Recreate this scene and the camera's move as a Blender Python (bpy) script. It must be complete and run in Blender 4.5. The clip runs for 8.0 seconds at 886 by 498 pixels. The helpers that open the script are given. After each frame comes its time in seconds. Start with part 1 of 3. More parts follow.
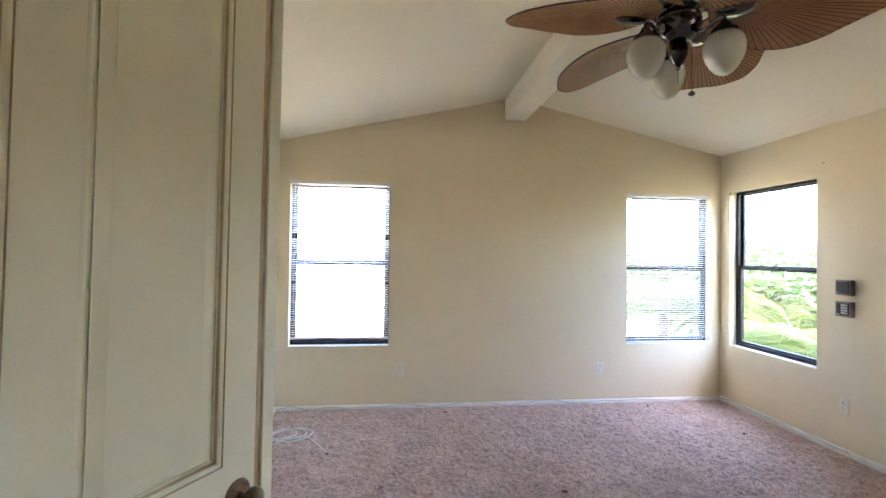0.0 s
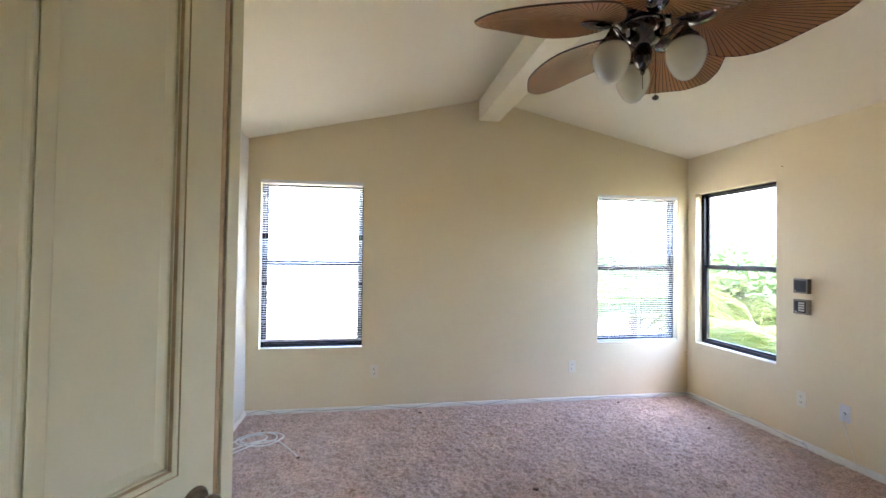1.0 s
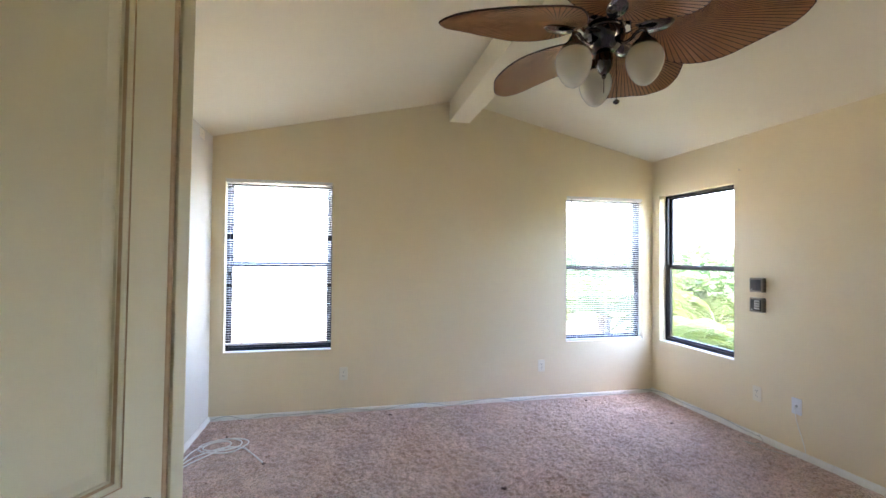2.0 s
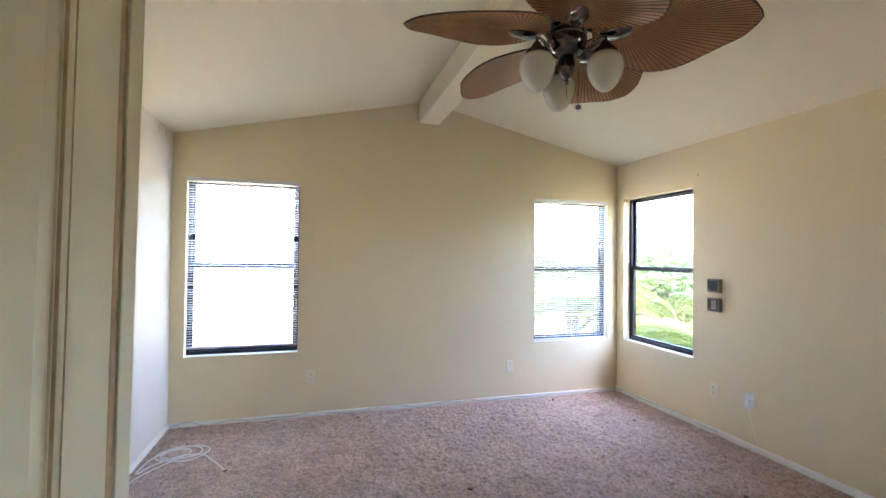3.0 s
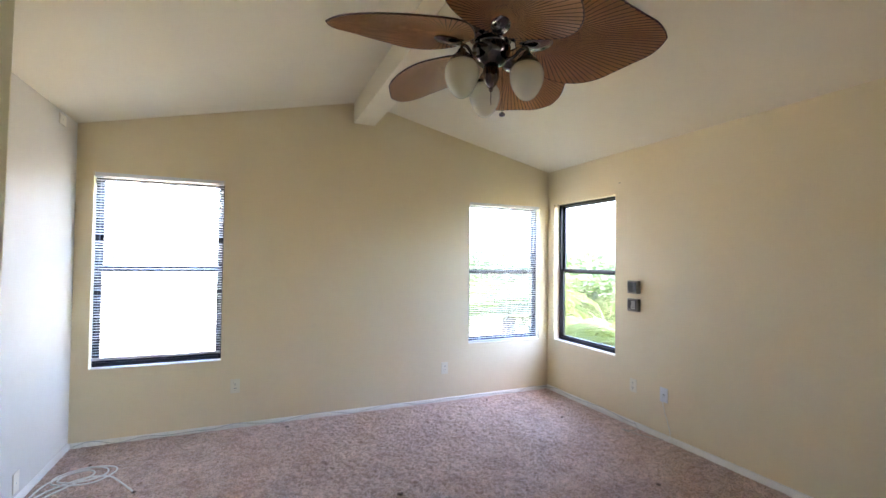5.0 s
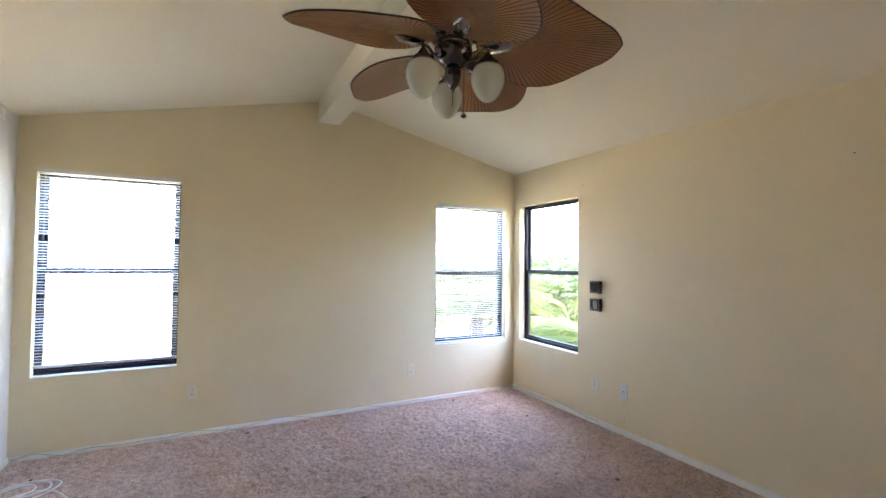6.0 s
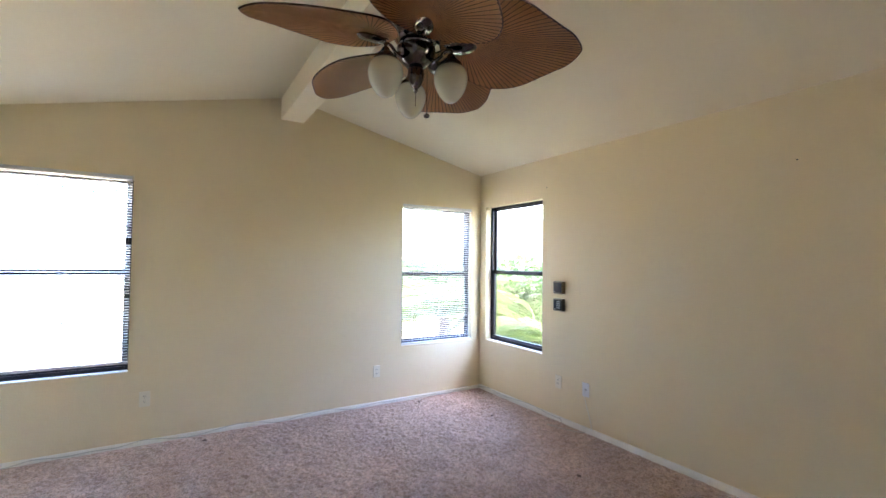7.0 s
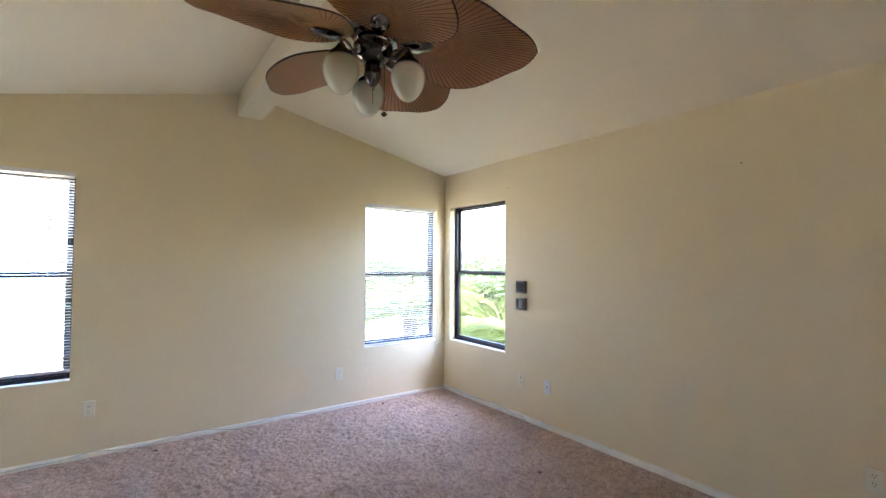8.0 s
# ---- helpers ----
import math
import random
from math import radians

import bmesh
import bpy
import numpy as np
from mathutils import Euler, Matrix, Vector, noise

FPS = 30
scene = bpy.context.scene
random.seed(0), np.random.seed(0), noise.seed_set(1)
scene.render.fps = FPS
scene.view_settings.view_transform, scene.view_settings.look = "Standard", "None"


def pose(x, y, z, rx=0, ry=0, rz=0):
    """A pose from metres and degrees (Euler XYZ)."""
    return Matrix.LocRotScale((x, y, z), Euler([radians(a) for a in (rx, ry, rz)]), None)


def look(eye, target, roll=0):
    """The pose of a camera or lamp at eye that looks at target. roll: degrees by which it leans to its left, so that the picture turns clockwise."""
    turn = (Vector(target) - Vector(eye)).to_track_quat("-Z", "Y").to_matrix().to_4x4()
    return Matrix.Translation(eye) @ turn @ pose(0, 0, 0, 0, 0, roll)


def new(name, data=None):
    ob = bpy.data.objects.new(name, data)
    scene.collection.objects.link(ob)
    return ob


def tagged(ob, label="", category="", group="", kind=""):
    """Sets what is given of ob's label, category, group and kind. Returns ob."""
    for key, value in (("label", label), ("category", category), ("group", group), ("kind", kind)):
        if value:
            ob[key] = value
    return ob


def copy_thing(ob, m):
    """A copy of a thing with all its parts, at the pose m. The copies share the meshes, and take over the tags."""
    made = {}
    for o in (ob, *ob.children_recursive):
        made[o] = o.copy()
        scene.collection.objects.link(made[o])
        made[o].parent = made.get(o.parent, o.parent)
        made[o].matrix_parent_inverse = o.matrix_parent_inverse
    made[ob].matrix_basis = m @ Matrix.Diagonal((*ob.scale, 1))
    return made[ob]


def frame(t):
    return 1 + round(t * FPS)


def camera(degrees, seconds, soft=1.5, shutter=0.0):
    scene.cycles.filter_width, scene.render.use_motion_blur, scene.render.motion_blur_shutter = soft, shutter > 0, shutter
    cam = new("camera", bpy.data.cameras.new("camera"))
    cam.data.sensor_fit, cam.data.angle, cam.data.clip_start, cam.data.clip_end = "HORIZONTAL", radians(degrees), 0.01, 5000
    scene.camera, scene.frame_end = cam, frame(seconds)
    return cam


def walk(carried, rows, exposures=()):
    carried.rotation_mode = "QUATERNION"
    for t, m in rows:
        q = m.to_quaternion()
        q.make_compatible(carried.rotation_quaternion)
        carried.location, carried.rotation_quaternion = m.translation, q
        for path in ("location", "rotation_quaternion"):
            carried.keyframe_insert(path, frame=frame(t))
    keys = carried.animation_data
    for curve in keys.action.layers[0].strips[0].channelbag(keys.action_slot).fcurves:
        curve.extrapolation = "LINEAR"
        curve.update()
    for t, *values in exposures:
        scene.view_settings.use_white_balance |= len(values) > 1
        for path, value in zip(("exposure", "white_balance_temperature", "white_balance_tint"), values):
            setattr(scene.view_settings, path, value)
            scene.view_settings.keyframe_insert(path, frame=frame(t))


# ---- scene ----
cam = camera(90.1, 8.0)
PATH = [
    (0, (0.169, 0.058, 1.398), (0.388, 2.046, 1.423), 0.7),
    (0.5, (0.185, 0.058, 1.4), (0.453, 2.04, 1.424), 0.7),
    (1, (0.2, 0.058, 1.4), (0.52, 2.032, 1.427), 0.6),
    (1.5, (0.22, 0.058, 1.4), (0.595, 2.022, 1.43), 0.5),
    (3, (0.27, 0.05, 1.408), (0.822, 1.972, 1.443), 0.6),
    (3.5, (0.288, 0.047, 1.408), (0.899, 1.951, 1.448), 0.6),
    (4, (0.304, 0.041, 1.415), (0.977, 1.924, 1.454), 0.6),
    (4.5, (0.322, 0.038, 1.414), (1.056, 1.898, 1.458), 0.6),
    (6, (0.377, 0.025, 1.413), (1.293, 1.802, 1.468), 0.6),
    (6.5, (0.39, 0.022, 1.412), (1.368, 1.765, 1.471), 0.4),
    (7, (0.405, 0.02, 1.413), (1.443, 1.729, 1.473), 0.6),
    (7.5, (0.423, 0.015, 1.414), (1.522, 1.685, 1.475), 0.5),
    (8, (0.445, 0.007, 1.41), (1.604, 1.635, 1.474), 0.3),
]
EXPOSURE, KELVIN, TINT = 6.32, 6230, 34
walk(cam, [(t, look(eye, target, roll)) for t, eye, target, roll in PATH], [(0, EXPOSURE, KELVIN, TINT), (8, EXPOSURE - 0.10, KELVIN, TINT)])

# ---- light: bright hazy sky, sun over the roof ----
world = bpy.data.worlds.new("world")
scene.world = world
world.use_nodes = True
wn = world.node_tree.nodes
sky = wn.new("ShaderNodeTexSky")
sky.sky_type = "NISHITA"
sky.sun_disc = False
sky.sun_elevation = radians(62)
sky.sun_rotation = radians(125)
sky.dust_density = 0.4
sky.air_density = 1.2
sky.ozone_density = 3.0
wn["Background"].inputs["Strength"].default_value = 0.15
world.node_tree.links.new(sky.outputs["Color"], wn["Background"].inputs["Color"])

sun_data = bpy.data.lights.new("sun", "SUN")
sun_data.energy = 2.6
sun_data.angle = radians(12)
sun_data.color = (1.0, 0.95, 0.86)
sun = new("sun", sun_data)
sun.matrix_world = look((-6, -4.2, 13), (0, 0, 0))


# ---- materials ----
def mat(name, color, rough=0.6, metal=0.0, spec=0.5):
    m = bpy.data.materials.new(name)
    m.use_nodes = True
    b = m.node_tree.nodes["Principled BSDF"]
    b.inputs["Base Color"].default_value = (*color, 1)
    b.inputs["Roughness"].default_value = rough
    b.inputs["Metallic"].default_value = metal
    b.inputs["Specular IOR Level"].default_value = spec
    return m


def node(m, kind, **values):
    n = m.node_tree.nodes.new(kind)
    for k, v in values.items():
        n.inputs[k].default_value = v
    return n


def link(m, a, b):
    m.node_tree.links.new(a, b)


def shader(m):
    return m.node_tree.nodes["Principled BSDF"]


def coords(m):
    return node(m, "ShaderNodeTexCoord").outputs["Object"]


def vary(m, c1, c2, scale, detail=4.0, lo=0.3, hi=0.7):
    """Base colour between two tones by noise. Returns the mix's colour socket."""
    n = node(m, "ShaderNodeTexNoise", Scale=scale, Detail=detail, Roughness=0.6)
    link(m, coords(m), n.inputs["Vector"])
    r = node(m, "ShaderNodeValToRGB")
    r.color_ramp.elements[0].position, r.color_ramp.elements[0].color = lo, (*c1, 1)
    r.color_ramp.elements[1].position, r.color_ramp.elements[1].color = hi, (*c2, 1)
    link(m, n.outputs["Fac"], r.inputs["Fac"])
    link(m, r.outputs["Color"], shader(m).inputs["Base Color"])
    return r.outputs["Color"]


def relief(m, scale, strength, distance=0.002, detail=3.0):
    n = node(m, "ShaderNodeTexNoise", Scale=scale, Detail=detail, Roughness=0.55)
    link(m, coords(m), n.inputs["Vector"])
    b = node(m, "ShaderNodeBump", Strength=strength, Distance=distance)
    link(m, n.outputs["Fac"], b.inputs["Height"])
    link(m, b.outputs["Normal"], shader(m).inputs["Normal"])
    return b


M_WALL = mat("cream_wall_paint", (0.82, 0.70, 0.49), 0.55, spec=0.35)
vary(M_WALL, (0.85, 0.715, 0.46), (0.87, 0.74, 0.495), 1.3)
relief(M_WALL, 90, 0.35, 0.003, 2.5)
M_WEST = mat("off_white_wall_paint", (0.70, 0.66, 0.58), 0.6, spec=0.3)
vary(M_WEST, (0.69, 0.645, 0.545), (0.73, 0.68, 0.58), 1.6)
relief(M_WEST, 90, 0.35, 0.003, 2.5)
M_CEIL = mat("ceiling_paint", (0.82, 0.77, 0.66), 0.8, spec=0.2)
vary(M_CEIL, (0.87, 0.785, 0.575), (0.89, 0.81, 0.61), 1.1)
relief(M_CEIL, 70, 0.3, 0.003)
M_TRIM = mat("white_trim_paint", (0.82, 0.79, 0.71), 0.4)
vary(M_TRIM, (0.83, 0.795, 0.70), (0.88, 0.85, 0.77), 9)
M_DOOR = mat("cream_door_paint", (0.78, 0.72, 0.56), 0.42)
vary(M_DOOR, (0.76, 0.69, 0.455), (0.79, 0.725, 0.495), 3.5)
relief(M_DOOR, 160, 0.08, 0.001)
M_GLAZE_SHADE = mat("brown_glaze_and_shade", (0.52, 0.40, 0.24), 0.5)
vary(M_GLAZE_SHADE, (0.50, 0.33, 0.17), (0.63, 0.46, 0.27), 14)
M_BLACK = mat("dark_bronze_aluminium", (0.018, 0.019, 0.022), 0.35, 0.4)
relief(M_BLACK, 300, 0.05, 0.0005)
M_BLIND = mat("white_vinyl_slat", (0.88, 0.88, 0.87), 0.4)
tr = node(M_BLIND, "ShaderNodeBsdfTranslucent", Color=(0.90, 0.90, 0.89, 1))
mx = node(M_BLIND, "ShaderNodeMixShader", Fac=0.65)
link(M_BLIND, shader(M_BLIND).outputs["BSDF"], mx.inputs[1])
link(M_BLIND, tr.outputs["BSDF"], mx.inputs[2])
link(M_BLIND, mx.outputs["Shader"], M_BLIND.node_tree.nodes["Material Output"].inputs["Surface"])
M_PLATE = mat("ivory_plastic", (0.85, 0.775, 0.60), 0.35)
M_WHITE = mat("white_plastic", (0.80, 0.80, 0.79), 0.35)
M_CLIP = mat("brassy_clip", (0.55, 0.44, 0.22), 0.4, 0.3)
M_SLOT = mat("dark_slot", (0.02, 0.02, 0.02), 0.6)
M_GREY = mat("taupe_plastic", (0.25, 0.21, 0.155), 0.45)
relief(M_GREY, 400, 0.1, 0.0005)
M_DARKFACE = mat("dark_brown_panel", (0.018, 0.014, 0.012), 0.3)
M_KEY = mat("pale_key", (0.62, 0.60, 0.54), 0.5)
M_BRONZE = mat("gunmetal_bronze", (0.10, 0.09, 0.08), 0.10, 1.0)
vary(M_BRONZE, (0.11, 0.097, 0.092), (0.24, 0.22, 0.205), 22)
M_KNOB = mat("antique_brass", (0.22, 0.15, 0.085), 0.3, 1.0)
vary(M_KNOB, (0.13, 0.09, 0.055), (0.28, 0.20, 0.12), 30)
M_RIB = mat("dark_rib", (0.075, 0.036, 0.02), 0.5)
M_CABLE = mat("white_cable_jacket", (0.86, 0.85, 0.80), 0.45)
M_GREYCABLE = mat("grey_cable_jacket", (0.46, 0.44, 0.39), 0.5)

# woven palm blade: brown with fine cross weave
M_BLADE = mat("woven_palm_leaf", (0.50, 0.25, 0.11), 0.38, spec=0.5)
vary(M_BLADE, (0.50, 0.235, 0.10), (0.70, 0.36, 0.16), 7, 5)
tr = node(M_BLADE, "ShaderNodeBsdfTranslucent", Color=(0.66, 0.43, 0.22, 1))
mx = node(M_BLADE, "ShaderNodeMixShader", Fac=0.40)
out = M_BLADE.node_tree.nodes["Material Output"]
link(M_BLADE, shader(M_BLADE).outputs["BSDF"], mx.inputs[1])
link(M_BLADE, tr.outputs["BSDF"], mx.inputs[2])
link(M_BLADE, mx.outputs["Shader"], out.inputs["Surface"])
relief(M_BLADE, 260, 0.25, 0.001)

# opal glass
M_OPAL = mat("opal_glass", (0.80, 0.77, 0.60), 0.22)
shader(M_OPAL).inputs["Subsurface Weight"].default_value = 0.15
shader(M_OPAL).inputs["Subsurface Radius"].default_value = (0.03, 0.03, 0.025)

# window glass, thin
M_GLASS = bpy.data.materials.new("view_dimming_glass")
M_GLASS.use_nodes = True
nt = M_GLASS.node_tree
nt.nodes.remove(nt.nodes["Principled BSDF"])
tb = nt.nodes.new("ShaderNodeBsdfTransparent")
tb.inputs["Color"].default_value = (0.59, 0.61, 0.59, 1)   # tint added to dim the bright view outside; a pane has two faces
gb = nt.nodes.new("ShaderNodeBsdfGlossy")
gb.inputs["Roughness"].default_value = 0.02
lw = nt.nodes.new("ShaderNodeLayerWeight")
lw.inputs["Blend"].default_value = 0.5
pw = nt.nodes.new("ShaderNodeMath")
pw.operation = "POWER"
pw.inputs[1].default_value = 5.0
fr = nt.nodes.new("ShaderNodeMath")
fr.operation = "MULTIPLY_ADD"
fr.inputs[1].default_value, fr.inputs[2].default_value = 0.9, 0.03
nt.links.new(lw.outputs["Facing"], pw.inputs[0])
nt.links.new(pw.outputs["Value"], fr.inputs[0])
mg = nt.nodes.new("ShaderNodeMixShader")
nt.links.new(fr.outputs["Value"], mg.inputs["Fac"])
nt.links.new(tb.outputs["BSDF"], mg.inputs[1])
nt.links.new(gb.outputs["BSDF"], mg.inputs[2])
nt.links.new(mg.outputs["Shader"], nt.nodes["Material Output"].inputs["Surface"])

# carpet
M_CARPET = mat("mauve_saxony_carpet", (0.42, 0.29, 0.27), 0.95, spec=0.1)
n1 = node(M_CARPET, "ShaderNodeTexNoise", Scale=4.5, Detail=5.0, Roughness=0.62, Distortion=0.8)
n2 = node(M_CARPET, "ShaderNodeTexNoise", Scale=140.0, Detail=6.0, Roughness=0.7)
cc = coords(M_CARPET)
for n in (n1, n2):
    link(M_CARPET, cc, n.inputs["Vector"])
r1 = node(M_CARPET, "ShaderNodeValToRGB")
r1.color_ramp.elements[0].position, r1.color_ramp.elements[0].color = 0.35, (0.66, 0.475, 0.375, 1)
r1.color_ramp.elements[1].position, r1.color_ramp.elements[1].color = 0.65, (0.86, 0.64, 0.52, 1)
r2 = node(M_CARPET, "ShaderNodeValToRGB")
r2.color_ramp.elements[0].position, r2.color_ramp.elements[0].color = 0.36, (0.36, 0.285, 0.26, 1)
r2.color_ramp.elements[1].position, r2.color_ramp.elements[1].color = 0.53, (1, 1, 1, 1)
n3 = node(M_CARPET, "ShaderNodeTexNoise", Scale=24.0, Detail=5.0, Roughness=0.65, Distortion=1.2)
link(M_CARPET, cc, n3.inputs["Vector"])
r3 = node(M_CARPET, "ShaderNodeValToRGB")
r3.color_ramp.elements[0].position, r3.color_ramp.elements[0].color = 0.36, (0.66, 0.60, 0.57, 1)
r3.color_ramp.elements[1].position, r3.color_ramp.elements[1].color = 0.58, (1, 1, 1, 1)
link(M_CARPET, n3.outputs["Fac"], r3.inputs["Fac"])
mv = node(M_CARPET, "ShaderNodeMixRGB", Fac=1.0)
mv.blend_type = "MULTIPLY"
link(M_CARPET, r1.outputs["Color"], mv.inputs["Color1"])
link(M_CARPET, r3.outputs["Color"], mv.inputs["Color2"])
mu = node(M_CARPET, "ShaderNodeMixRGB", Fac=1.0)
mu.blend_type = "MULTIPLY"
link(M_CARPET, n1.outputs["Fac"], r1.inputs["Fac"])
link(M_CARPET, n2.outputs["Fac"], r2.inputs["Fac"])
link(M_CARPET, mv.outputs["Color"], mu.inputs["Color1"])
link(M_CARPET, r2.outputs["Color"], mu.inputs["Color2"])
link(M_CARPET, mu.outputs["Color"], shader(M_CARPET).inputs["Base Color"])
shader(M_CARPET).inputs["Sheen Weight"].default_value = 0.3
bp = node(M_CARPET, "ShaderNodeBump", Strength=0.8, Distance=0.007)
link(M_CARPET, n2.outputs["Fac"], bp.inputs["Height"])
link(M_CARPET, bp.outputs["Normal"], shader(M_CARPET).inputs["Normal"])

# outside
M_GROUND = mat("patchy_grass_ground", (0.13, 0.13, 0.07), 0.95)
vary(M_GROUND, (0.24, 0.205, 0.12), (0.38, 0.32, 0.21), 1.5)
M_ROOF = mat("roof_felt", (0.16, 0.13, 0.11), 0.9)
vary(M_ROOF, (0.12, 0.10, 0.09), (0.20, 0.17, 0.14), 6)
M_BARK = mat("palm_bark", (0.16, 0.11, 0.07), 0.9)
vary(M_BARK, (0.09, 0.06, 0.04), (0.24, 0.17, 0.11), 16)


def leaf_mat(name, c1, c2, glow):
    m = mat(name, c1, 0.5)
    n = node(m, "ShaderNodeNewGeometry")
    r = node(m, "ShaderNodeValToRGB")
    r.color_ramp.elements[0].color = (*c1, 1)
    r.color_ramp.elements[1].color = (*c2, 1)
    link(m, n.outputs["Random Per Island"], r.inputs["Fac"])
    link(m, r.outputs["Color"], shader(m).inputs["Base Color"])
    t = node(m, "ShaderNodeBsdfTranslucent", Color=(*glow, 1))
    x = node(m, "ShaderNodeMixShader", Fac=0.35)
    link(m, shader(m).outputs["BSDF"], x.inputs[1])
    link(m, t.outputs["BSDF"], x.inputs[2])
    link(m, x.outputs["Shader"], m.node_tree.nodes["Material Output"].inputs["Surface"])
    return m


M_PALM = leaf_mat("palm_frond_green", (0.075, 0.11, 0.025), (0.135, 0.165, 0.05), (0.19, 0.26, 0.055))
M_LEAF = leaf_mat("tree_leaf_green", (0.04, 0.08, 0.02), (0.09, 0.13, 0.04), (0.10, 0.17, 0.04))


# ---- mesh helpers ----
def thing(name, label="", category="", m=None, group="", kind=""):
    ob = new(name)
    ob.empty_display_size = 0.1
    if m is not None:
        ob.matrix_world = m
    return tagged(ob, label, category, group, kind)


def part(name, bm, material, parent=None, label="", smooth=None):
    """Links a bmesh as one mesh object, under a thing or a part."""
    me = bpy.data.meshes.new(name)
    bm.normal_update()
    if smooth is not None:
        for f in bm.faces:
            f.smooth = True
        for e in bm.edges:
            if len(e.link_faces) == 2 and e.calc_face_angle(0) > radians(smooth):
                e.smooth = False
    bm.to_mesh(me)
    bm.free()
    me.materials.append(material)
    ob = new(name, me)
    ob.parent = parent
    if label:
        ob["label"] = label
    return ob


def box(bm, x0, x1, y0, y1, z0, z1, bevel=0.0, m=None):
    vs = bmesh.ops.create_cube(bm, size=1.0)["verts"]
    t = Matrix.Translation(((x0 + x1) / 2, (y0 + y1) / 2, (z0 + z1) / 2)) @ Matrix.Diagonal((abs(x1 - x0), abs(y1 - y0), abs(z1 - z0), 1))
    bmesh.ops.transform(bm, matrix=(m or Matrix()) @ t, verts=vs)
    if bevel:
        es = list({e for v in vs for e in v.link_edges})
        bmesh.ops.bevel(bm, geom=es, offset=bevel, segments=2, profile=0.6, affect="EDGES")
    return bm


def boxes(*args, bevel=0.0):
    bm = bmesh.new()
    for a in args:
        box(bm, *a, bevel=bevel)
    return bm


def lathe(profile, steps=32, m=None, bm=None):
    """Turns (radius, z) pairs round z."""
    bm = bm or bmesh.new()
    rings = []
    for r, z in profile:
        if r < 1e-5:
            rings.append([bm.verts.new((0, 0, z))])
        else:
            rings.append([bm.verts.new((r * math.cos(2 * math.pi * i / steps), r * math.sin(2 * math.pi * i / steps), z)) for i in range(steps)])
    for a, b in zip(rings, rings[1:]):
        for i in range(steps):
            j = (i + 1) % steps
            if len(a) == 1 and len(b) > 1:
                bm.faces.new((a[0], b[j], b[i]))
            elif len(b) == 1 and len(a) > 1:
                bm.faces.new((a[i], a[j], b[0]))
            elif len(a) > 1:
                bm.faces.new((a[i], a[j], b[j], b[i]))
    for ring, flip in ((rings[0], True), (rings[-1], False)):
        if len(ring) > 1:
            bm.faces.new(ring[::-1] if flip else ring)
    bmesh.ops.recalc_face_normals(bm, faces=bm.faces)
    if m is not None:
        bmesh.ops.transform(bm, matrix=m, verts=[v for r in rings for v in r])
    return bm


def smooth_path(points, steps=8, closed=False):
    """Catmull-Rom through points."""
    ps = [Vector(p) for p in points]
    n = len(ps)
    res = []
    last = n if closed else n - 1
    for i in range(last):
        a = ps[(i - 1) % n] if closed or i > 0 else ps[0]
        b, c = ps[i], ps[(i + 1) % n]
        d = ps[(i + 2) % n] if closed or i + 2 < n else ps[-1]
        for k in range(steps):
            t = k / steps
            res.append(0.5 * (2 * b + (c - a) * t + (2 * a - 5 * b + 4 * c - d) * t * t + (3 * b - a - 3 * c + d) * t ** 3))
    if not closed:
        res.append(ps[-1])
    return res


def tube(points, radius, sides=8, bm=None, closed=False, flat=1.0):
    """A round bar along points; radius a number or one a point."""
    bm = bm or bmesh.new()
    ps = [Vector(p) for p in points]
    n = len(ps)
    rs = radius if isinstance(radius, (list, tuple)) else [radius] * n
    rings = []
    side = None
    for i in range(n):
        d = (ps[(i + 1) % n] if closed or i + 1 < n else ps[i]) - (ps[i - 1] if closed or i > 0 else ps[i])
        d.normalize()
        ref = Vector((0, 0, 1)) if abs(d.z) < 0.92 else Vector((1, 0, 0))
        s = d.cross(ref).normalized() if side is None else (side - d * side.dot(d)).normalized()
        side = s
        u = s.cross(d)
        rings.append([bm.verts.new(ps[i] + rs[i] * (math.cos(2 * math.pi * k / sides) * s + flat * math.sin(2 * math.pi * k / sides) * u)) for k in range(sides)])
    pairs = list(zip(rings, rings[1:])) + ([(rings[-1], rings[0])] if closed else [])
    for a, b in pairs:
        for k in range(sides):
            j = (k + 1) % sides
            bm.faces.new((a[k], a[j], b[j], b[k]))
    if not closed:
        bm.faces.new(rings[0][::-1])
        bm.faces.new(rings[-1])
    bmesh.ops.recalc_face_normals(bm, faces=bm.faces)
    return bm


def prism(outline, z0, z1, bm=None, m=None):
    """An upright prism; z0, z1 numbers or lists, one a corner."""
    bm = bm or bmesh.new()
    n = len(outline)
    a0 = z0 if isinstance(z0, (list, tuple)) else [z0] * n
    a1 = z1 if isinstance(z1, (list, tuple)) else [z1] * n
    lo = [bm.verts.new((x, y, z)) for (x, y), z in zip(outline, a0)]
    hi = [bm.verts.new((x, y, z)) for (x, y), z in zip(outline, a1)]
    for i in range(n):
        j = (i + 1) % n
        bm.faces.new((lo[i], lo[j], hi[j], hi[i]))
    bm.faces.new(lo[::-1])
    bm.faces.new(hi)
    bmesh.ops.recalc_face_normals(bm, faces=bm.faces)
    if m is not None:
        bmesh.ops.transform(bm, matrix=m, verts=lo + hi)
    return bm


